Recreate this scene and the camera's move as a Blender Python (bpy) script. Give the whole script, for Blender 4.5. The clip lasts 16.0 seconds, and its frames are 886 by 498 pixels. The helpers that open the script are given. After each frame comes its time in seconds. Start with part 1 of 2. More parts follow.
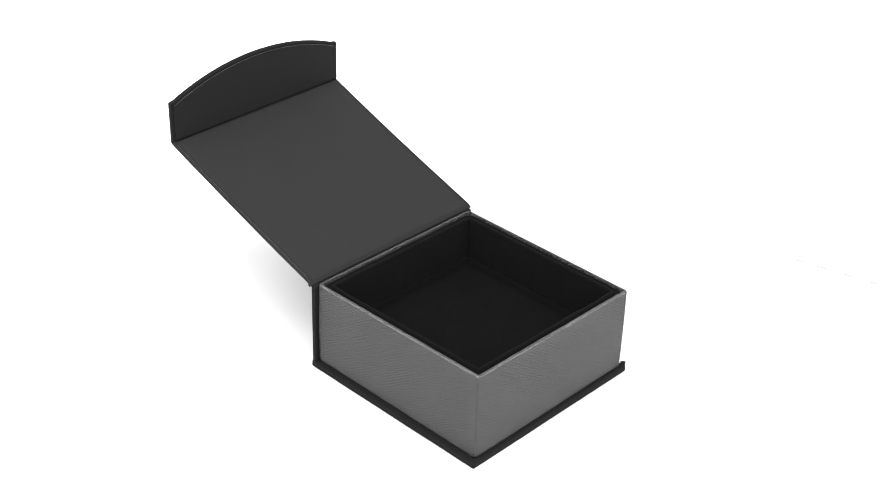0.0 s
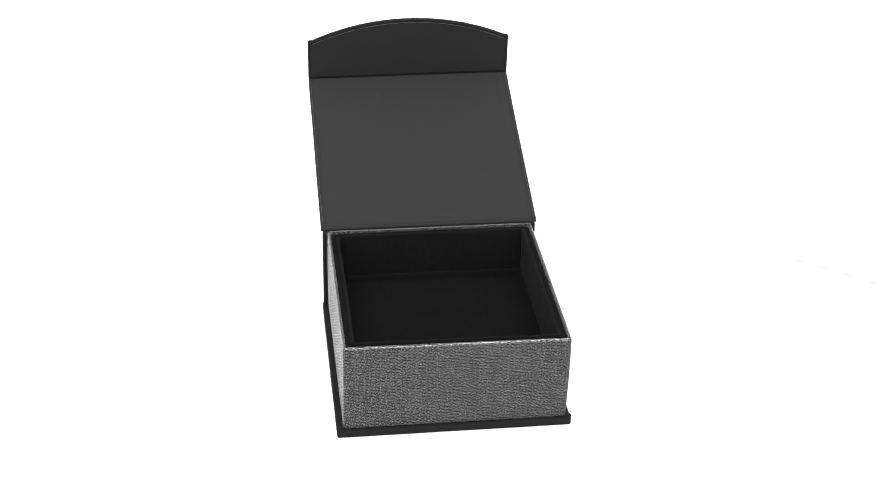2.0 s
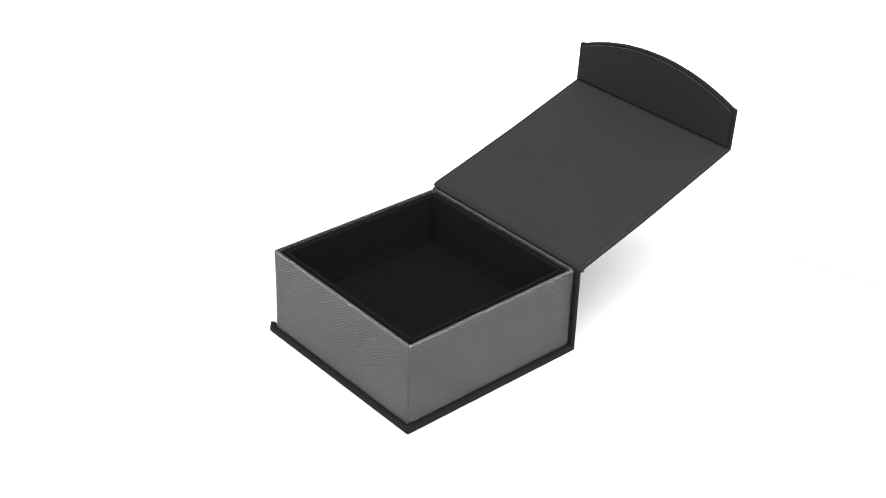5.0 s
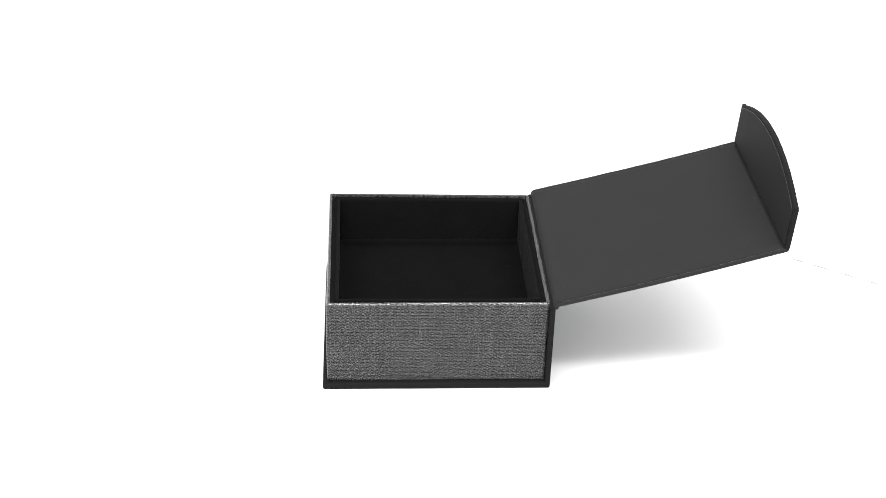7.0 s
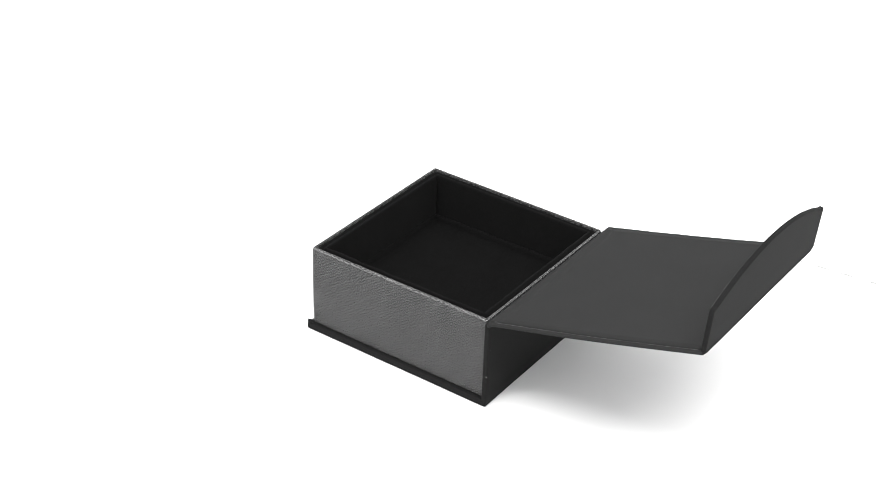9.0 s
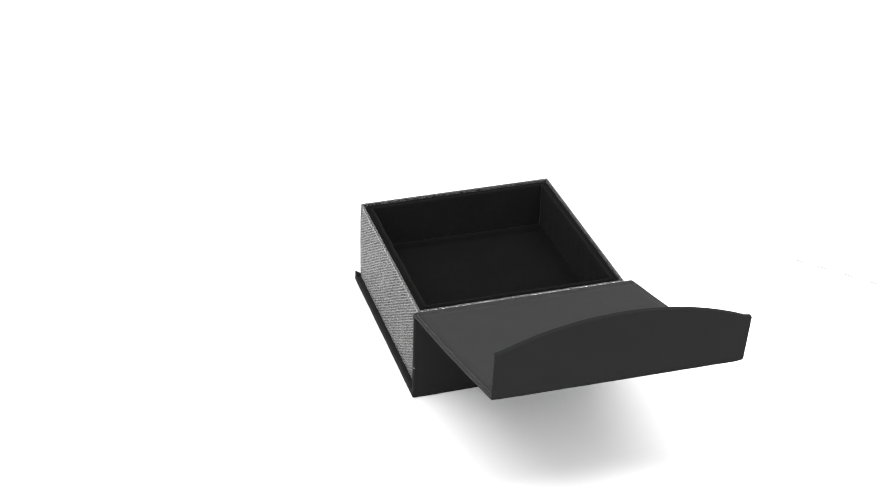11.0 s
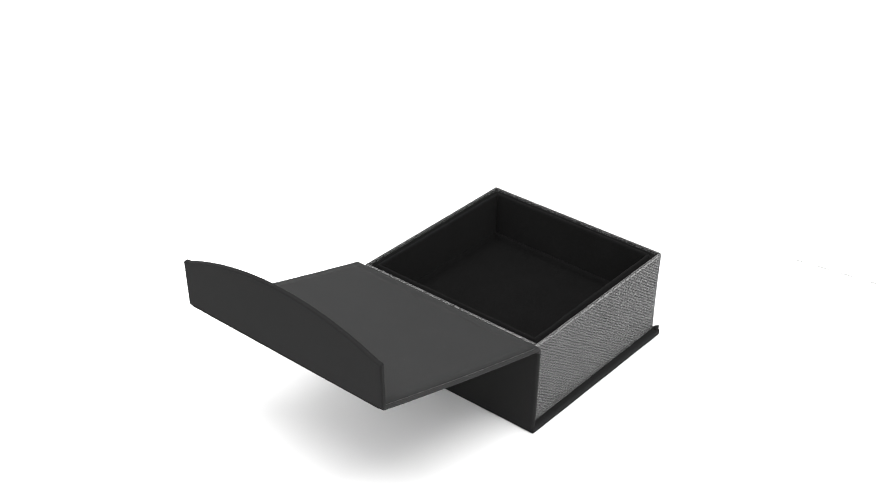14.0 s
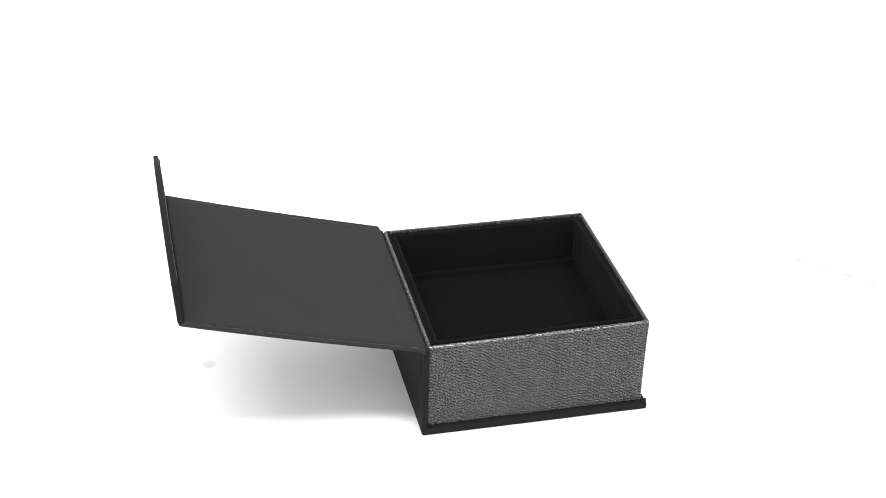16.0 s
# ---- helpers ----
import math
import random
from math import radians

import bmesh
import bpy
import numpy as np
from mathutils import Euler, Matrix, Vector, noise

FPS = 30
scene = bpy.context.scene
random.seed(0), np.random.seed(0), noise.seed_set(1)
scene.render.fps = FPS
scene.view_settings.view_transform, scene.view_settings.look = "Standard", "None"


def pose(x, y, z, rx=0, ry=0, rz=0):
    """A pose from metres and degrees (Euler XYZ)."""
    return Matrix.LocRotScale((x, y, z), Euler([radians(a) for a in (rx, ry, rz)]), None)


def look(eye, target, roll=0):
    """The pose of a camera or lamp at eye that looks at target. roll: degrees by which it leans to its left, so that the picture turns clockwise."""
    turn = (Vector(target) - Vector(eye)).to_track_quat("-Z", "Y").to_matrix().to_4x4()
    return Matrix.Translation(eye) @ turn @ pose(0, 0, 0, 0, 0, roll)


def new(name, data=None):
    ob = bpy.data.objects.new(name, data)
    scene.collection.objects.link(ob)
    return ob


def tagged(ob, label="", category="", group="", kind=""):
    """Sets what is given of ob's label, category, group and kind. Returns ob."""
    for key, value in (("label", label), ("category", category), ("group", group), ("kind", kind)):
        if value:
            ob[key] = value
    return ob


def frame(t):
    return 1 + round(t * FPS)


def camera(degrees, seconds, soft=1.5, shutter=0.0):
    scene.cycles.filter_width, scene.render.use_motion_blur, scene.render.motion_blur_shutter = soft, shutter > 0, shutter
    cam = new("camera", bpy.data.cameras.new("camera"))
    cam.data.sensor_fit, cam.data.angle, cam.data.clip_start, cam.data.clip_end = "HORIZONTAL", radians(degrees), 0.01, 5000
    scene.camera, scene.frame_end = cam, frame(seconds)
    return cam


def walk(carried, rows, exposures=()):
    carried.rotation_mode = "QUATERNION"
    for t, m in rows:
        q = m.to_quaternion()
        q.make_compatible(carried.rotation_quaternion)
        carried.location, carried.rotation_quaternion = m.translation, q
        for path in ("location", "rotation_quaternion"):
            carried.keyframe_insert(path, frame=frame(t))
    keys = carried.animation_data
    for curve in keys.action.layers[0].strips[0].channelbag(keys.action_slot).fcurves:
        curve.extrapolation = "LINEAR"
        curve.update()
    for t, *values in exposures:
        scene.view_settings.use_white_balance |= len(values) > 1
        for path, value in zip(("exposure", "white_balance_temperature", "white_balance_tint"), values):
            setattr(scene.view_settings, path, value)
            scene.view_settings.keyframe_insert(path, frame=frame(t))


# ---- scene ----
# ---- camera: a still camera on a tripod, looking down at a turning box ----
cam = camera(32.854, 16.0, soft=0.7)
EYE = Vector((0.0, -0.5461, 0.3812))
AIM = EYE + Vector((math.sin(radians(-1.2115)) * math.cos(radians(-31.418)),
                    math.cos(radians(-1.2115)) * math.cos(radians(-31.418)),
                    math.sin(radians(-31.418))))
VIEW = look(EYE, AIM, 1.9044)
walk(cam, [(0.0, VIEW), (16.0, VIEW)])

# ---- light: white surroundings and one long overhead strip softbox ----
world = bpy.data.worlds.new("world")
scene.world = world
world.use_nodes = True
world.node_tree.nodes["Background"].inputs[0].default_value = (1.0, 1.0, 1.0, 1)
world.node_tree.nodes["Background"].inputs[1].default_value = 1.55

lamp = bpy.data.lights.new("strip_softbox", "AREA")
lamp.shape, lamp.size, lamp.size_y = "RECTANGLE", 1.9, 0.16
lamp.energy = 28.0
softbox = new("strip_softbox", lamp)
softbox.matrix_world = look((0.0, -0.56, 1.42), (0.0, 0.0, 0.03))
scene.view_settings.exposure = 0.0


# ---- materials ----
def material(name):
    mat = bpy.data.materials.new(name)
    mat.use_nodes = True
    nt = mat.node_tree
    return mat, nt, nt.nodes["Principled BSDF"]


def node(nt, kind, **values):
    n = nt.nodes.new(kind)
    for key, value in values.items():
        n.inputs[key.replace("_", " ")].default_value = value
    return n


def ramp(nt, stops):
    n = nt.nodes.new("ShaderNodeValToRGB")
    while len(n.color_ramp.elements) < len(stops):
        n.color_ramp.elements.new(0.5)
    for e, (at, v) in zip(n.color_ramp.elements, stops):
        e.position, e.color = at, (v, v, v, 1)
    return n


def mixed(nt, fac, a, b, blend="MIX"):
    n = nt.nodes.new("ShaderNodeMix")
    n.data_type, n.blend_type = "RGBA", blend
    for socket, v in ((n.inputs[0], fac), (n.inputs[6], a), (n.inputs[7], b)):
        if isinstance(v, (int, float)):
            socket.default_value = v if socket == n.inputs[0] else (v, v, v, 1)
        else:
            nt.links.new(v, socket)
    return n.outputs[2]


def noise_of(nt, scale, detail=3.0, rough=0.6, stretch=None):
    co = nt.nodes.new("ShaderNodeTexCoord").outputs["Object"]
    if stretch:
        m = nt.nodes.new("ShaderNodeMapping")
        m.inputs["Scale"].default_value = stretch
        nt.links.new(co, m.inputs["Vector"])
        co = m.outputs["Vector"]
    n = node(nt, "ShaderNodeTexNoise", Scale=scale, Detail=detail, Roughness=rough)
    nt.links.new(co, n.inputs["Vector"])
    return n.outputs["Fac"]


def bump(nt, bsdf, height, strength, distance):
    b = node(nt, "ShaderNodeBump", Strength=strength, Distance=distance)
    nt.links.new(height, b.inputs["Height"])
    nt.links.new(b.outputs["Normal"], bsdf.inputs["Normal"])


def specks(nt, base, scale, size, value, seed, flat=False):
    """Sparse pale lint specks over a dark surface."""
    co = nt.nodes.new("ShaderNodeTexCoord").outputs["Object"]
    m = nt.nodes.new("ShaderNodeMapping")
    m.inputs["Location"].default_value = (seed, seed * 0.7, seed * 0.3)
    nt.links.new(co, m.inputs["Vector"])
    v = node(nt, "ShaderNodeTexVoronoi", Scale=scale)
    v.voronoi_dimensions = "2D" if flat else "3D"
    nt.links.new(m.outputs["Vector"], v.inputs["Vector"])
    near = nt.nodes.new("ShaderNodeMath")
    near.operation = "LESS_THAN"
    nt.links.new(v.outputs["Distance"], near.inputs[0])
    sep = nt.nodes.new("ShaderNodeSeparateColor")
    nt.links.new(v.outputs["Color"], sep.inputs[0])
    sized = nt.nodes.new("ShaderNodeMath")
    sized.operation = "MULTIPLY"
    pick = nt.nodes.new("ShaderNodeMath")
    pick.operation = "POWER"
    pick.inputs[1].default_value = 9.0
    nt.links.new(sep.outputs[0], pick.inputs[0])
    nt.links.new(pick.outputs[0], sized.inputs[0])
    sized.inputs[1].default_value = size
    nt.links.new(sized.outputs[0], near.inputs[1])
    return mixed(nt, near.outputs[0], base, value)


def black_paper(name, base, rough, seed, flat=False):
    """Matte black book-cloth paper with faint mottling, fine tooth and lint."""
    mat, nt, bsdf = material(name)
    big = ramp(nt, [(0.3, base * 0.95), (0.7, base * 1.05)])
    nt.links.new(noise_of(nt, 38.0), big.inputs["Fac"])
    fine = ramp(nt, [(0.25, base * 0.82), (0.75, base * 1.2)])
    nt.links.new(noise_of(nt, 2400.0, 2.0), fine.inputs["Fac"])
    colour = mixed(nt, 0.35, big.outputs[0], fine.outputs[0])
    colour = specks(nt, colour, 95.0, 0.016 if flat else 0.04, 0.17, seed, flat)
    nt.links.new(colour, bsdf.inputs["Base Color"])
    bsdf.inputs["Roughness"].default_value = rough
    bsdf.inputs["Specular IOR Level"].default_value = 0.08
    bump(nt, bsdf, noise_of(nt, 1900.0, 3.0), 0.25, 0.00006)
    return mat


def weave(name):
    """Grey satin rep cloth: pale floating threads, dark gaps between rows."""
    mat, nt, bsdf = material(name)
    uv = nt.nodes.new("ShaderNodeUVMap")
    uv.uv_map = "cloth"
    at = nt.nodes.new("ShaderNodeAttribute")
    at.attribute_name = "gap"
    thread = ramp(nt, [(0.36, 0.0075), (0.5, 0.0355), (0.64, 0.158)])
    m = nt.nodes.new("ShaderNodeMapping")
    m.inputs["Scale"].default_value = (1700.0, 2400.0, 1.0)
    nt.links.new(uv.outputs[0], m.inputs["Vector"])
    n = node(nt, "ShaderNodeTexNoise", Scale=1.0, Detail=2.0, Roughness=0.7)
    nt.links.new(m.outputs[0], n.inputs["Vector"])
    nt.links.new(n.outputs["Fac"], thread.inputs["Fac"])
    # vertical slubs: some warp threads run paler or darker from top to bottom
    m2 = nt.nodes.new("ShaderNodeMapping")
    m2.inputs["Scale"].default_value = (900.0, 18.0, 1.0)
    nt.links.new(uv.outputs[0], m2.inputs["Vector"])
    n2 = node(nt, "ShaderNodeTexNoise", Scale=1.0, Detail=3.0, Roughness=0.6)
    nt.links.new(m2.outputs[0], n2.inputs["Vector"])
    slub = ramp(nt, [(0.3, 0.76), (0.7, 1.17)])
    nt.links.new(n2.outputs["Fac"], slub.inputs["Fac"])
    colour = mixed(nt, 1.0, thread.outputs[0], slub.outputs[0], "MULTIPLY")
    colour = mixed(nt, at.outputs["Fac"], colour, 0.006)
    nt.links.new(colour, bsdf.inputs["Base Color"])
    fold = nt.nodes.new("ShaderNodeAttribute")
    fold.attribute_name = "fold"
    polish = nt.nodes.new("ShaderNodeMapRange")
    polish.inputs[3].default_value, polish.inputs[4].default_value = 0.23, 0.17
    nt.links.new(fold.outputs["Fac"], polish.inputs[0])
    nt.links.new(polish.outputs[0], bsdf.inputs["Roughness"])
    gloss = nt.nodes.new("ShaderNodeMapRange")
    gloss.inputs[3].default_value, gloss.inputs[4].default_value = 0.42, 0.05
    nt.links.new(at.outputs["Fac"], gloss.inputs[0])
    shine = nt.nodes.new("ShaderNodeMath")
    shine.operation = "MULTIPLY_ADD"
    shine.inputs[1].default_value = 2.2
    nt.links.new(fold.outputs["Fac"], shine.inputs[0])
    nt.links.new(gloss.outputs[0], shine.inputs[2])
    nt.links.new(shine.outputs[0], bsdf.inputs["Specular IOR Level"])
    bsdf.inputs["Sheen Weight"].default_value = 0.42
    bsdf.inputs["Sheen Roughness"].default_value = 0.28
    bump(nt, bsdf, n.outputs["Fac"], 0.55, 0.00014)
    return mat


def velvet(name, low, high, sheen):
    mat, nt, bsdf = material(name)
    base = ramp(nt, [(0.3, low), (0.7, high)])
    nt.links.new(noise_of(nt, 60.0, 4.0), base.inputs["Fac"])
    pile = ramp(nt, [(0.3, 0.86), (0.7, 1.16)])
    nt.links.new(noise_of(nt, 1500.0, 2.0), pile.inputs["Fac"])
    nap = mixed(nt, 1.0, base.outputs[0], pile.outputs[0], "MULTIPLY")
    colour = specks(nt, nap, 75.0, 0.018, 0.07, 3.1, True)
    nt.links.new(colour, bsdf.inputs["Base Color"])
    bsdf.inputs["Roughness"].default_value = 0.95
    bsdf.inputs["Specular IOR Level"].default_value = 0.02
    bsdf.inputs["Diffuse Roughness"].default_value = 1.0
    bsdf.inputs["Sheen Weight"].default_value = sheen
    bsdf.inputs["Sheen Roughness"].default_value = 0.3
    bump(nt, bsdf, noise_of(nt, 2200.0, 2.0), 0.5, 0.0002)
    return mat


SMUDGE = (-0.1100, -0.0255, 0.0)


def white_paper(name):
    mat, nt, bsdf = material(name)
    tone = ramp(nt, [(0.3, 0.80), (0.7, 0.84)])
    nt.links.new(noise_of(nt, 9.0, 4.0), tone.inputs["Fac"])
    # one small grey smudge on the paper
    spot = nt.nodes.new("ShaderNodeVectorMath")
    spot.operation = "DISTANCE"
    nt.links.new(nt.nodes.new("ShaderNodeTexCoord").outputs["Object"], spot.inputs[0])
    spot.inputs[1].default_value = SMUDGE
    soft = nt.nodes.new("ShaderNodeMapRange")
    soft.inputs[1].default_value, soft.inputs[2].default_value = 0.0020, 0.0038
    nt.links.new(spot.outputs["Value"], soft.inputs[0])
    nt.links.new(mixed(nt, soft.outputs[0], 0.67, tone.outputs[0]), bsdf.inputs["Base Color"])
    bsdf.inputs["Roughness"].default_value = 0.7
    bsdf.inputs["Specular IOR Level"].default_value = 0.25
    bump(nt, bsdf, noise_of(nt, 900.0), 0.1, 0.00005)
    return mat


COVER = black_paper("black_cover_paper", 0.0089, 0.7, 1.7)
LINER = black_paper("black_lining_paper", 0.0194, 0.72, 5.3, True)
TURNIN = black_paper("black_turn_in_paper", 0.0194, 0.72, 2.9)
# the lid's lining paper darkened: the upright flap's shade is in the colour
SHADED_LINER = black_paper("shaded_flap_paper", 0.0126, 0.72, 8.1)
CLOTH = weave("grey_rep_cloth")
# one velvet in two tones: walls lightened, pad darkened, to level their light
VELVET = velvet("black_velvet_lining", 0.0068, 0.0080, 0.013)
SHADED_VELVET = velvet("black_velvet_pad_shaded", 0.0047, 0.0055, 0.012)
WHITE = white_paper("white_sweep_paper")
GREY, _nt, _b = material("paper_fold_edge")
_b.inputs["Base Color"].default_value = (0.30, 0.30, 0.30, 1)
_b.inputs["Roughness"].default_value = 0.8
WORN, _nt, _b = material("worn_paper_edge")
_b.inputs["Base Color"].default_value = (0.16, 0.16, 0.16, 1)
_edge = ramp(_nt, [(0.45, 0.02), (0.7, 0.075)])
_nt.links.new(noise_of(_nt, 420.0, 3.0), _edge.inputs["Fac"])
_nt.links.new(_edge.outputs[0], _b.inputs["Base Color"])
_b.inputs["Roughness"].default_value = 0.6


# ---- mesh helpers ----
def part(name, bm, mat, parent=None, label="", smooth=True):
    """Links a bmesh as one mesh object, under its thing where one is given."""
    me = bpy.data.meshes.new(name)
    bm.normal_update()
    bm.to_mesh(me)
    bm.free()
    for m in mat if isinstance(mat, (list, tuple)) else [mat]:
        me.materials.append(m)
    if smooth:
        for p in me.polygons:
            p.use_smooth = True
    ob = new(name, me)
    if parent:
        ob.parent = parent
    if label:
        tagged(ob, label)
    return ob


def board(size, centre, edge, wobble=0.0, cuts=0):
    """A wrapped board with rounded edges and slightly uneven faces."""
    bm = bmesh.new()
    bmesh.ops.create_cube(bm, size=1.0)
    for v in bm.verts:
        v.co = Vector((v.co.x * size[0], v.co.y * size[1], v.co.z * size[2]))
    bmesh.ops.bevel(bm, geom=bm.edges[:], offset=edge, segments=4, profile=0.5, affect="EDGES")
    if cuts:
        long = [e for e in bm.edges if e.calc_length() > 0.02]
        bmesh.ops.subdivide_edges(bm, edges=long, cuts=cuts, use_grid_fill=True)
    for v in bm.verts:
        v.co += Vector(centre)
        if wobble:
            v.co += wobble * noise.noise_vector(v.co * 45.0)
    return bm


# ---- setting: one sheet of white paper, swept up behind ----
def sweep():
    bm = bmesh.new()
    line = [(-1.6, 0.0)] + [(-1.2 + 0.12 * i, 0.0) for i in range(26)]
    for i in range(1, 17):
        a = radians(90 * i / 16)
        line.append((1.80 + 0.5 * math.sin(a), 0.5 - 0.5 * math.cos(a)))
    line.append((2.30, 1.6))
    xs = [-2.2 + 0.2 * i for i in range(23)]
    grid = [[bm.verts.new((x, y, z)) for x in xs] for y, z in line]
    for a, b in zip(grid, grid[1:]):
        for i in range(len(xs) - 1):
            bm.faces.new((a[i], a[i + 1], b[i + 1], b[i]))
    ob = part("ground", bm, WHITE)
    return tagged(ob, "seamless white paper sweep under the box", "paper backdrop", kind="structure")


sweep()


def seam():
    """A perforated fold in the paper: a row of thin raised edges."""
    bm = bmesh.new()
    a, b = Vector((0.1570, 0.0830, 0.0)), Vector((0.1985, 0.0609, 0.0))
    d = (b - a).normalized()
    side = Vector((-d.y, d.x, 0)) * 0.00038
    for at, run in ((0.0, 0.0062), (0.0088, 0.0118), (0.0235, 0.0088), (0.0354, 0.0095)):
        p, q = a + d * at, a + d * (at + run)
        m = (p + q) / 2 + side * 0.4
        v = [bm.verts.new(x) for x in (p, m - side, q, m + side)]
        w = [bm.verts.new(x.co + Vector((0, 0, 0.0002))) for x in v]
        bm.faces.new(w)
        for i in range(4):
            bm.faces.new((v[i], v[(i + 1) % 4], w[(i + 1) % 4], w[i]))
    ob = part("seam", bm, GREY, smooth=False)
    return tagged(ob, "faint dashed fold in the white paper", "paper fold", kind="structure")


seam()

# ---- the box: measures in metres, its base centre at the origin ----
W, D, H = 0.0912, 0.0900, 0.0416      # tray width, depth and height of the rim
BASE, RIM = 0.0030, 0.0013            # base board and tray wall thickness
HALF = 0.0481                         # half width of base, spine and lid
HINGE = (0.0, 0.0483, 0.0424)
LID, LIDT = 0.0955, 0.0017            # lid length and thickness
FLAP, CROWN = 0.0192, 0.0098          # flap height at its ends, rise of its arch
FLAP_TURN = 70.8                      # flap against the lid, degrees
DISH = 0.0030                         # radius where the pad curves up to the walls
PAD = 0.0180                          # velvet floor height
TD, SHIFT = 0.0919, -0.0003           # tray depth, and how far its middle stands forward
HIGH = 0.0009                         # one front corner of the rim stands higher


def uneven(x, y, z):
    """How much higher the tray stands at a point, towards its raised front corner."""
    return HIGH * (0.5 - x / W) * (0.5 - y / TD) * (z - BASE) / (H - BASE)


def rounded_loop(hw, hd, r, step):
    """Points, outward directions and run along a rounded rectangle."""
    out, run = [], 0.0
    corners = [(hw - r, -hd + r, -90), (hw - r, hd - r, 0), (-hw + r, hd - r, 90), (-hw + r, -hd + r, 180)]
    for k, (cx, cy, a0) in enumerate(corners):
        for i in range(7):
            a = radians(a0 + 15 * i)
            out.append(((cx + r * math.cos(a), cy + r * math.sin(a)), (math.cos(a), math.sin(a))))
        nx, ny, na = corners[(k + 1) % 4]
        a = radians(a0 + 90)
        p0 = Vector((cx + r * math.cos(a), cy + r * math.sin(a)))
        p1 = Vector((nx + r * math.cos(radians(na)), ny + r * math.sin(radians(na))))
        n = max(2, int((p1 - p0).length / step))
        for i in range(1, n):
            p = p0.lerp(p1, i / n)
            out.append(((p.x, p.y), (math.cos(a), math.sin(a))))
    return out


def tray(parent):
    """Cloth-covered tray walls: a woven skin, wrapped over the rim."""
    ROW, COL = 0.00069, 0.00205
    loop = rounded_loop(W / 2, TD / 2, 0.0011, 0.00027)
    run = [0.0]
    for (p, _), (q, _) in zip(loop, loop[1:]):
        run.append(run[-1] + math.hypot(q[0] - p[0], q[1] - p[1]))
    # profile: inset, height, share of weave relief
    prof = []
    R, r = 0.0009, RIM - 0.0009
    n = int((H - R - BASE) / (ROW / 6))
    for i in range(n + 1):
        tuck = 0.0007 * max(0.0, 1 - i / 5.0) ** 2
        prof.append((tuck, BASE + (H - R - BASE) * i / n))
    for i in range(1, 10):
        a = radians(10 * i)
        prof.append((R - R * math.cos(a), H - R + R * math.sin(a)))
    for i in range(1, 5):
        a = radians(22.5 * i)
        prof.append((RIM - r + r * math.sin(a), H - r + r * math.cos(a)))
    prof.append((RIM, H - 0.006))
    length = [0.0]
    for (a, b), (c, d) in zip(prof, prof[1:]):
        length.append(length[-1] + math.hypot(c - a, d - b))
    L, P = len(loop), len(prof)
    s = np.array(run)[None, :]
    v = np.array(length)[:, None]
    inset = np.array([p[0] for p in prof])[:, None]
    z = np.array([p[1] for p in prof])[:, None]
    rnd = np.random.RandomState(4)
    # uneven rows and threads
    drift = 0.10 * np.sin(s * 37.0 + 1.0) + 0.03 * np.sin(s * 173.0)
    row = v / ROW + drift
    k = np.floor(row)
    fr = row - k
    jitter = rnd.uniform(-0.05, 0.05, 400)[np.clip(k.astype(int), 0, 399)]
    col = s / COL + 0.5 * (k % 2) + jitter + 0.05 * np.sin(v * 300.0)
    fc = col - np.floor(col)
    seed = np.abs(np.sin(np.floor(col) * 12.9898 + k * 78.233) * 43758.5453) % 1.0
    seed2 = np.abs(np.sin(np.floor(col) * 39.346 + k * 11.135) * 24634.63) % 1.0
    patch = 0.80 + 0.10 * np.sin(s * 190.0 + v * 260.0) + 0.12 * np.sin(s * 610.0 - v * 330.0 + 1.3)
    rib = np.abs(np.sin(np.pi * fr)) ** 0.7
    # a dark slot lies in each row between two floating threads
    main = 1.0 - (k % 2)
    across = np.clip(1.5 - np.abs(fr - 0.5 + 0.16 * (seed2 - 0.5)) / 0.24, 0, 1)
    reach = 0.105 + 0.04 * seed + 0.02 * main
    along = np.clip(3.0 - np.abs(fc - 0.5 + 0.2 * (seed - 0.5)) / reach, 0, 1)
    weight = (0.42 + 0.72 * seed ** 0.6) * (0.5 + patch) * (0.62 + 0.48 * main)
    gap = np.clip(across * along * weight, 0, 1)
    lift = 0.00008 * (1 - 0.5 * rib) + 0.00007 * np.cos(2 * np.pi * fc) - 0.00015 * across * along * (0.7 + 0.3 * main)
    lift = lift + 0.00003 * np.sin(s * 2 * np.pi / 0.00083 + k * 2.1) * (seed - 0.3)
    fade = np.clip((length[n] + 0.0035 - v) / 0.001, 0, 1)
    lift = lift * fade - 0.0001
    over = v > length[n]
    fuzz = np.array([noise.noise(Vector((u * 1500.0, 0.0, 0.0))) for u in run])[None, :]
    tuft = np.array([[noise.noise(Vector((u * 900.0, g * 2600.0, 3.0))) for u in run] if g > length[n] else [0.0] * L for g in length])
    lift = np.where(over, 0.35 * lift + 0.00002 * fuzz + 0.00004 * tuft, lift)
    gap = np.where(over, np.clip(0.5 * gap + 1.8 * (0.02 - tuft), 0, 0.9), gap)
    sag = 0.0003 * np.sin(np.pi * np.clip((z - BASE) / (H - BASE), 0, 1)) * np.sin(s * 2 * np.pi / (W + D) * 1.0 + 0.6)
    px = np.array([p[0][0] for p in loop])[None, :]
    py = np.array([p[0][1] for p in loop])[None, :]
    nx = np.array([p[1][0] for p in loop])[None, :]
    ny = np.array([p[1][1] for p in loop])[None, :]
    off = lift - inset + sag * (v < length[n])
    # the rim goes from outward to inward; relief there lifts the cloth upwards
    top = (v > length[n] + 0.0005) & (inset < RIM - 0.0002)
    zz = z + np.where(top, lift + 0.0001, 0.0) + 0 * s
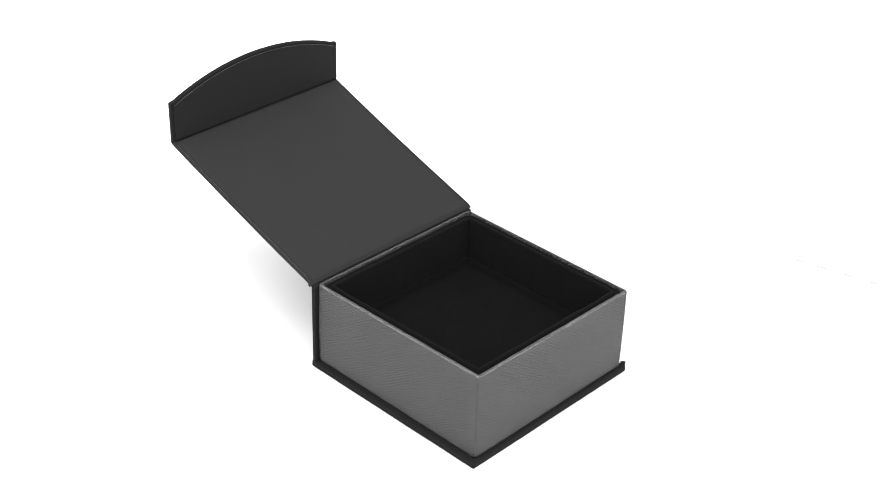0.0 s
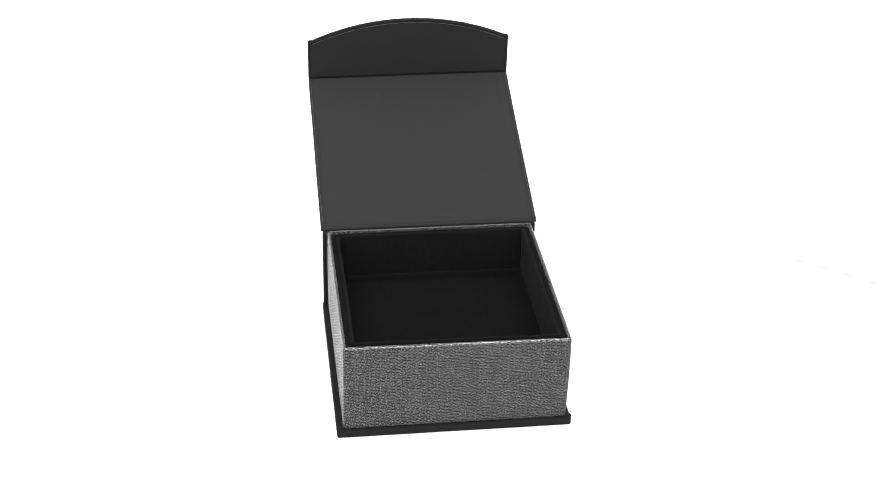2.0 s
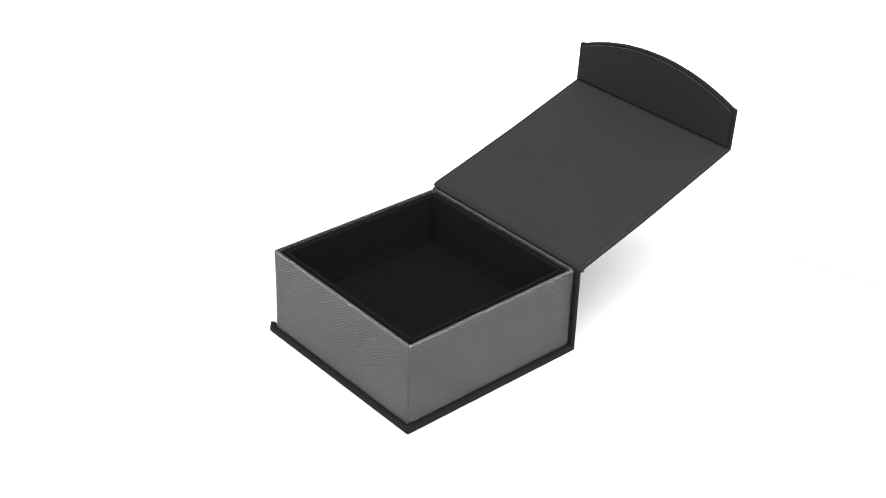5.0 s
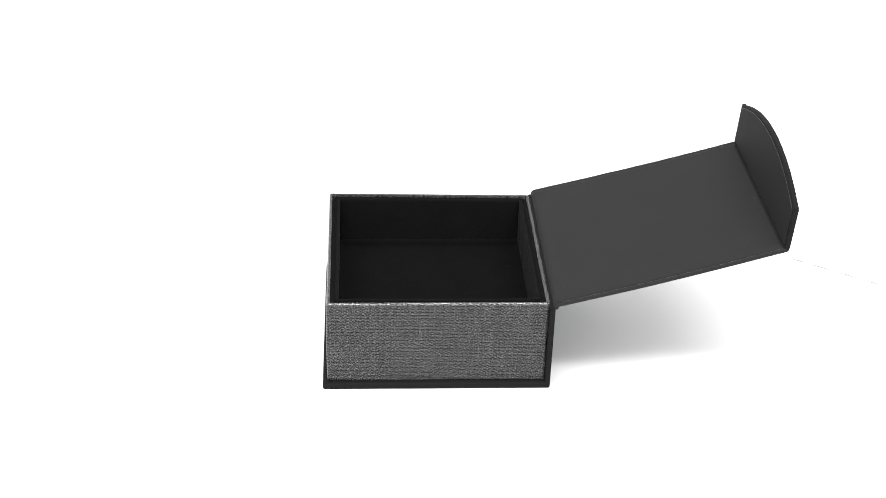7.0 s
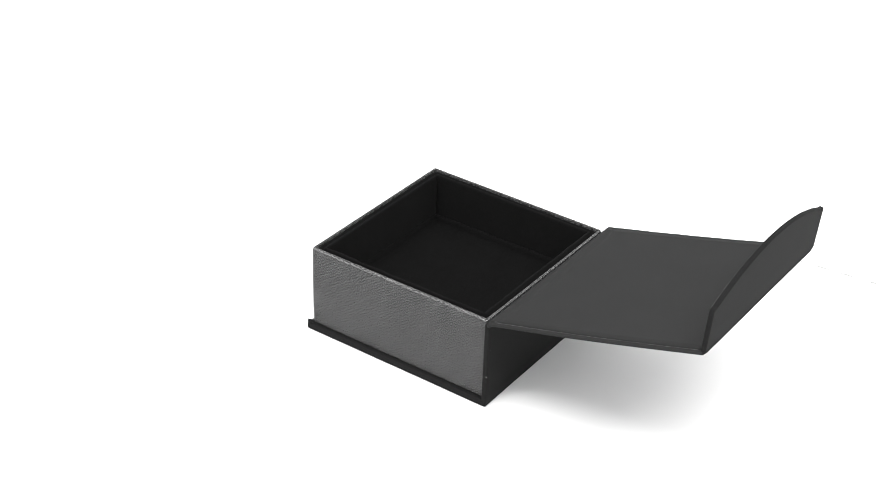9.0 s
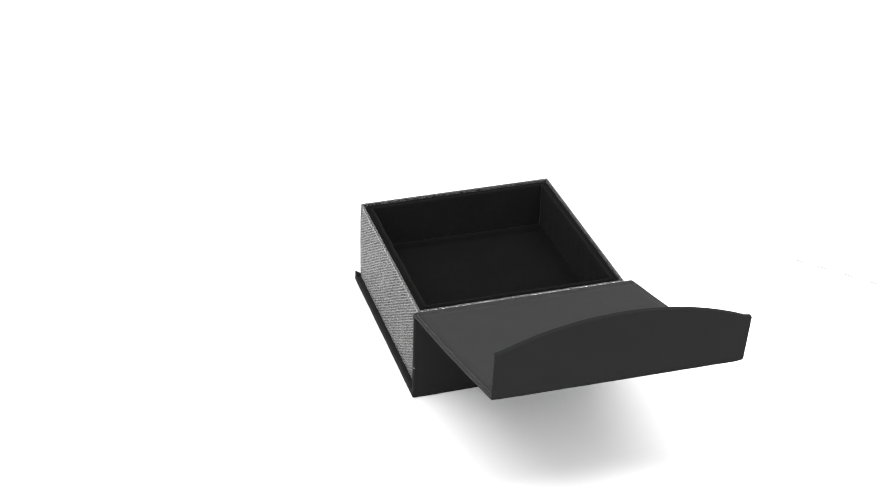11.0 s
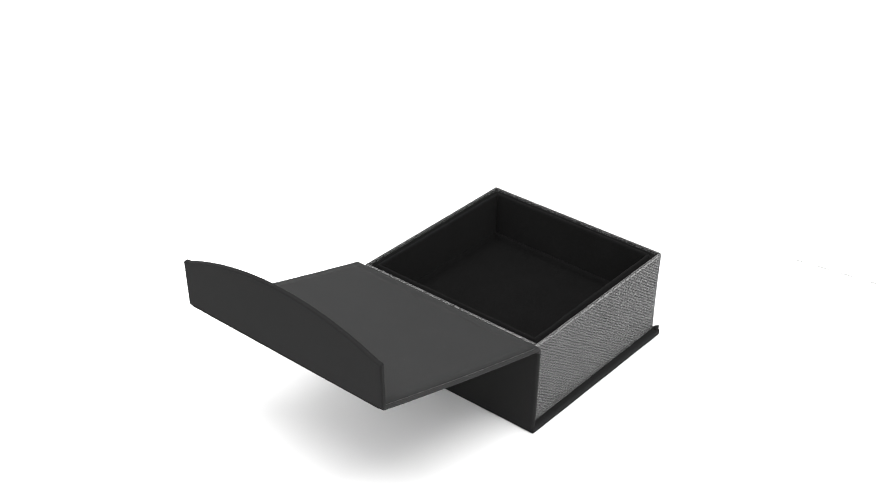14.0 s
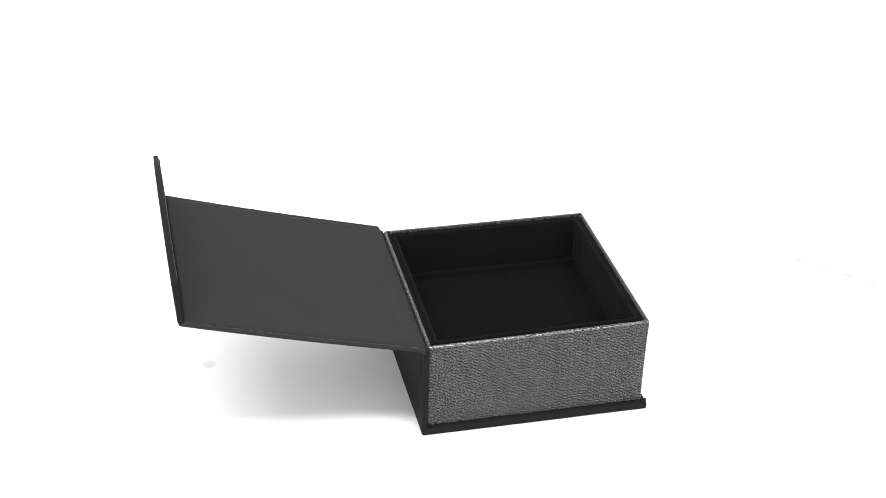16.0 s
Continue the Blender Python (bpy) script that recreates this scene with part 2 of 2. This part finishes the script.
    off = np.where(top, -inset + 0 * s, off)
    # inset path: move the corner points in along the diagonal
    X = px + nx * off
    Y = py + ny * off
    zz = zz + uneven(X, Y, z)
    co = np.stack([X, Y, zz], -1).reshape(-1, 3)
    a = np.arange(P - 1)[:, None] * L
    i = np.arange(L)[None, :]
    j = (i + 1) % L
    quads = np.stack([a + i, a + j, a + L + j, a + L + i], -1).reshape(-1, 4)
    me = bpy.data.meshes.new("tray")
    me.vertices.add(len(co))
    me.vertices.foreach_set("co", co.ravel())
    me.loops.add(len(quads) * 4)
    me.loops.foreach_set("vertex_index", quads.ravel().astype(np.int32))
    me.polygons.add(len(quads))
    me.polygons.foreach_set("loop_start", np.arange(len(quads), dtype=np.int32) * 4)
    me.update(calc_edges=True)
    me.polygons.foreach_set("use_smooth", np.ones(len(quads), dtype=bool))
    at = me.attributes.new("gap", "FLOAT", "POINT")
    at.data.foreach_set("value", np.clip(gap * fade, 0, 1).reshape(-1).astype(np.float32))
    crest = np.clip(1.6 - np.abs(v - length[n] - 0.00062) / 0.00032, 0, 1) * np.clip(0.55 + 2.2 * tuft, 0, 1)
    at = me.attributes.new("fold", "FLOAT", "POINT")
    at.data.foreach_set("value", crest.reshape(-1).astype(np.float32))
    uv = me.uv_layers.new(name="cloth")
    U = np.broadcast_to(s, (P, L)).reshape(-1)
    V = np.broadcast_to(v, (P, L)).reshape(-1)
    q = quads.ravel()
    uv.data.foreach_set("uv", np.stack([U[q], V[q]], -1).ravel().astype(np.float32))
    me.materials.append(CLOTH)
    me.validate()
    ob = new("tray", me)
    ob.parent = parent
    ob.location.y = SHIFT
    return tagged(ob, "grey satin rep cloth tray walls")


def lining(parent):
    """Velvet lining of the tray walls, with a soft rolled lip under the rim."""
    loop = rounded_loop(W / 2 - RIM, TD / 2 - RIM, 0.0036, 0.0012)
    prof = [(-0.0004, H - 0.0014), (0.0002, H - 0.0012), (0.0008, H - 0.0019), (0.0016, H - 0.0023), (0.0022, H - 0.0019)]
    for i in range(9):
        a = radians(150 - 20 * i)
        prof.append((0.0030 + 0.0007 * math.cos(a), H - 0.0012 + 0.0008 * math.sin(a)))
    prof += [(0.0036, H - 0.0035), (0.0034, H - 0.010), (0.0034, PAD - 0.004)]
    bm = bmesh.new()
    rings = []
    for inset, z in prof:
        ring = []
        for (x, y), (nx, ny) in loop:
            w = 0.00022 * noise.noise(Vector((x * 90, y * 90, z * 60))) + 0.00010 * noise.noise(Vector((x * 420, y * 420, 7.0)))
            ring.append(bm.verts.new((x - nx * (inset + w), y + SHIFT - ny * (inset + w), z + w + uneven(x, y, z))))
        rings.append(ring)
    n = len(loop)
    for a, b in zip(rings, rings[1:]):
        for i in range(n):
            bm.faces.new((a[i], a[(i + 1) % n], b[(i + 1) % n], b[i]))
    return part("lining", bm, VELVET, parent, "black velvet lining with a rolled lip")


def pad(parent):
    hw, hd = W / 2 - RIM - 0.0032, TD / 2 - RIM - 0.0032
    bm = bmesh.new()
    n = 60
    grid = []
    for j in range(n + 1):
        line = []
        for i in range(n + 1):
            x, y = -hw + 2 * hw * i / n, -hd + 2 * hd * j / n
            cx, cy = max(0.0, DISH - hw + abs(x)), max(0.0, DISH - hd + abs(y))
            curve = min(DISH, (cx ** 4 + cy ** 4) ** 0.25)
            z = PAD + (DISH - math.sqrt(max(DISH ** 2 - curve ** 2, 0.0))) + 0.00025 * noise.noise(Vector((x * 40, y * 40, 2.0)))
            line.append(bm.verts.new((x, y + SHIFT, z)))
        grid.append(line)
    for a, b in zip(grid, grid[1:]):
        for i in range(n):
            bm.faces.new((a[i], a[i + 1], b[i + 1], b[i]))
    geom = bmesh.ops.extrude_face_region(bm, geom=bm.faces[:])["geom"]
    for v in geom:
        if isinstance(v, bmesh.types.BMVert):
            v.co.z = BASE + 0.001
    bmesh.ops.recalc_face_normals(bm, faces=bm.faces[:])
    # pad tone set darker than the walls to offset the light it gets
    return part("pad", bm, SHADED_VELVET, parent, "black velvet pad in the tray, darkened to even its light")


def arch(x):
    """Height of the flap's curved edge at x."""
    w = HALF - 0.0016
    r = (w ** 2 + CROWN ** 2) / (2 * CROWN)
    return FLAP + max(0.0, CROWN - (r - math.sqrt(max(r * r - x * x, 0.0))))


def flap_plate(inset, thick, lift, edge, foot=0.0):
    """A plate in the xz plane with an arched top, from z = inset up; thickness along +y."""
    bm = bmesh.new()
    n = 40
    hw = HALF + 0.0002 - inset
    low, high = [], []
    for i in range(n + 1):
        x = -hw + 2 * hw * i / n
        low.append((x, foot))
        high.append((x, arch(x * HALF / (HALF + 0.0002)) - inset))
    ring = low + high[::-1]
    face = bm.faces.new([bm.verts.new((x, lift, z)) for x, z in ring])
    got = bmesh.ops.extrude_face_region(bm, geom=[face])["geom"]
    for v in got:
        if isinstance(v, bmesh.types.BMVert):
            v.co.y += thick
    bmesh.ops.recalc_face_normals(bm, faces=bm.faces[:])
    sharp = [e for e in bm.edges if len(e.link_faces) == 2 and e.calc_face_angle(0) > 0.6]
    bmesh.ops.bevel(bm, geom=sharp, offset=edge, segments=3, profile=0.5, affect="EDGES")
    return bm


def arch_edge(inset):
    """The thin, frayed cut edge of the flap's lining, along the arch."""
    bm = bmesh.new()
    hw = HALF - inset - 0.0004
    rings = []
    for i in range(121):
        x = -hw + 2 * hw * i / 120
        fray = 0.00012 * noise.noise(Vector((x * 260, 0.0, 5.0))) + 0.00006 * noise.noise(Vector((x * 900, 0.0, 2.0)))
        z = arch(x) - inset + fray
        r = max(0.00004, 0.00011 + 0.00009 * noise.noise(Vector((x * 340, 4.0, 0.0))))
        rings.append([bm.verts.new((x, -0.00132 + r * math.cos(radians(60 * k)), z + r * math.sin(radians(60 * k)))) for k in range(6)])
    for a, b in zip(rings, rings[1:]):
        for k in range(6):
            bm.faces.new((a[k], a[(k + 1) % 6], b[(k + 1) % 6], b[k]))
    for ring in (rings[0], rings[-1]):
        bm.faces.new(ring)
    bmesh.ops.recalc_face_normals(bm, faces=bm.faces[:])
    return bm


def twisted(bm):
    """The lid is a little warped: one side stands higher than the other."""
    for v in bm.verts:
        v.co.z += v.co.y * (v.co.x / HALF) * math.tan(radians(0.28))
        v.co.z -= 0.0006 * math.sin(math.pi * min(max(v.co.y / LID, 0), 1))
    return bm


def paper_roll(y0, z0, radius, half):
    """A soft paper fold: a thin uneven roll along x, closed at its ends."""
    bm = bmesh.new()
    rings = []
    for j in range(41):
        x = half * (2 * j / 40 - 1)
        r = radius + 0.00008 * noise.noise(Vector((x * 130, 0.3, y0 * 40))) - (0.0004 if j in (0, 40) else 0.0)
        rings.append([bm.verts.new((x, y0 + r * math.cos(radians(18 * i)), z0 + r * math.sin(radians(18 * i)))) for i in range(20)])
    for a, b in zip(rings, rings[1:]):
        for i in range(20):
            bm.faces.new((a[i], a[(i + 1) % 20], b[(i + 1) % 20], b[i]))
    for ring in (rings[0], rings[-1]):
        bm.faces.new(ring)
    bmesh.ops.recalc_face_normals(bm, faces=bm.faces[:])
    return bm


def glued_sheet():
    """The lining paper inside the lid: wavy cut edges, and a soft crease by the hinge."""
    bm = bmesh.new()
    nx, ny = 26, 90
    y0, y1 = -0.0018, LID - 0.0016
    grid = []
    for j in range(ny + 1):
        line = []
        for i in range(nx + 1):
            y = y0 + (y1 - y0) * j / ny
            hw = HALF - 0.0009 + 0.00014 * noise.noise(Vector((y * 160, 3.0 * (i > nx / 2), 1.0)))
            x = -hw + 2 * hw * i / nx
            z = 0.0010 - 0.00022 * math.exp(-((y - 0.0042) / 0.0014) ** 2) - 0.0016 * math.exp(-(y - y0) / 0.0007)
            z += 0.00007 * noise.noise(Vector((x * 70, y * 70, 0.0))) + 0.00002 * noise.noise(Vector((x * 400, y * 300, 4.0)))
            line.append(bm.verts.new((x, y, z)))
        grid.append(line)
    for a, b in zip(grid, grid[1:]):
        for i in range(nx):
            bm.faces.new((a[i], a[i + 1], b[i + 1], b[i]))
    got = bmesh.ops.extrude_face_region(bm, geom=bm.faces[:])["geom"]
    for v in got:
        if isinstance(v, bmesh.types.BMVert):
            v.co.z = min(v.co.z - 0.0003, 0.0004) - 0.0011 * math.exp(-(v.co.y - y0) / 0.0007)
    bmesh.ops.recalc_face_normals(bm, faces=bm.faces[:])
    return bm


def corner_fold(s):
    """A tucked triangle of paper on the base board, its tip standing up at the corner."""
    bm = bmesh.new()
    x, y = s * (HALF - 0.0005), -(D + 0.0059) / 2 + 0.0001
    low = [(x, y + 0.0002), (x - s * 0.0030, y + 0.0002), (x - s * 0.0006, y + 0.0026)]
    a = [bm.verts.new((px, py, BASE - 0.0002)) for px, py in low]
    b = [bm.verts.new((px, py, BASE + (0.0021, 0.0002, 0.0013)[k])) for k, (px, py) in enumerate(low)]
    bm.faces.new(b)
    for k in range(3):
        bm.faces.new((a[k], a[(k + 1) % 3], b[(k + 1) % 3], b[k]))
    bmesh.ops.recalc_face_normals(bm, faces=bm.faces[:])
    bmesh.ops.bevel(bm, geom=[e for e in bm.edges if len(e.link_faces) == 2], offset=0.0001, segments=2, affect="EDGES")
    return bm


def gift_box():
    box = new("gift_box")
    tagged(box, "open empty black gift box with grey woven sides on white paper", "gift box")
    # base board, a little wider than the tray, wrapped in paper
    b = board((2 * HALF - 0.0004, D + 0.0031 + 0.0028, BASE), (-0.0002, -0.00015, BASE / 2), 0.0008, 0.00012, 12)
    base = part("base", b, COVER, box, "black paper-wrapped base board")
    for s in (-1, 1):
        part("corner_fold", corner_fold(s), COVER, base, "tucked paper fold standing up at the corner")
    b = board((2 * HALF - 0.0010, 0.0024, H - 0.0006), (0, D / 2 + 0.0016, (H - 0.0006) / 2), 0.0008, 0.00012, 10)
    part("spine", b, COVER, box, "black paper-wrapped back board")
    tray(box)
    lining(box)
    pad(box)
    # paper hinge: a soft roll between back board and lid
    bm = paper_roll(HINGE[1] - 0.0004, H - 0.0003, 0.00125, HALF + 0.0002)
    part("hinge", bm, TURNIN, box, "creased black paper hinge")
    # lid, in its own space: hinge line along x, lid along +y
    b = board((2 * HALF + 0.0004, LID + 0.0008, LIDT), (0, LID / 2 - 0.0004, 0.0006 - LIDT / 2), 0.0007, 0.00010, 14)
    lid = part("lid", twisted(b), TURNIN, box, "black paper-wrapped lid board")
    part("lining_sheet", twisted(glued_sheet()), LINER, lid, "matte black lining paper")
    for s in (-1, 1):
        b = board((0.00022, LID - 0.004, 0.0002), (s * (HALF - 0.00078), LID / 2, 0.00064), 0.00006, 0.00004, 20)
        part("worn_edge", twisted(b), WORN, lid, "scuffed paper edge")
    # arched flap, on a folded joint
    part("flap_fold", twisted(paper_roll(LID - 0.0002, -0.0001, 0.0009, HALF + 0.0001)), COVER, lid, "folded black paper joint")
    turn = pose(0, LID - 0.0004, 0.0002, 0, 0, 0) @ pose(0, 0, 0, FLAP_TURN - 90, 0, 0)
    b = flap_plate(0.0, 0.0021, -0.0010, 0.0006)
    bmesh.ops.transform(b, matrix=turn, verts=b.verts[:])
    part("flap", twisted(b), COVER, lid, "black flap with an arched edge", smooth=False)
    # flap lining, in the tone with its shade painted in
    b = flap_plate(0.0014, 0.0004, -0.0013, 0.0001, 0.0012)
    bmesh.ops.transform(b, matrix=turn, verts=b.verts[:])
    part("flap_lining", twisted(b), SHADED_LINER, lid, "matte black flap lining, its shade put into the colour", smooth=False)
    b = arch_edge(0.0015)
    bmesh.ops.transform(b, matrix=turn, verts=b.verts[:])
    part("worn_edge", twisted(b), WORN, lid, "scuffed paper edge")
    return box, lid


BOX, LID_PART = gift_box()


# ---- what moves: the box turns on the spot, its lid slowly sinks ----
def motions():
    # the turntable runs a little unevenly: degrees ahead or behind, each half second
    uneven_run = {0.0: 0.03, 0.5: 0.64, 1.0: -0.06, 1.5: 0.24, 2.0: -0.26, 2.5: 0.31, 3.0: -0.53, 3.5: 0.26,
                  4.0: -0.58, 6.5: 0.28, 7.0: -0.32, 7.5: 0.36, 8.0: -0.33, 8.5: 0.24, 9.0: -0.83, 11.5: 0.14,
                  12.0: 0.11, 12.5: 0.07, 13.0: -0.24, 15.0: 0.11, 15.5: 0.12, 16.0: 0.22}
    rows = []
    for i in range(33):
        t = 0.5 * i
        a = 47.768 - 18.915 * t + uneven_run.get(t, 0.0)
        spot = Matrix.Rotation(radians(a), 4, "Z") @ Vector((-0.0132, -0.0144, 0.0))
        rows.append((t, pose(spot.x, spot.y, 0.0, 0, 0, a)))
    walk(BOX, rows)
    sink = [(0.0, 19.0), (2.0, 18.35), (4.1, 17.2), (6.4, 16.06), (8.0, 15.64), (11.4, 15.2), (13.0, 15.15), (16.0, 14.95)]
    walk(LID_PART, [(t, pose(*HINGE, a)) for t, a in sink])


motions()
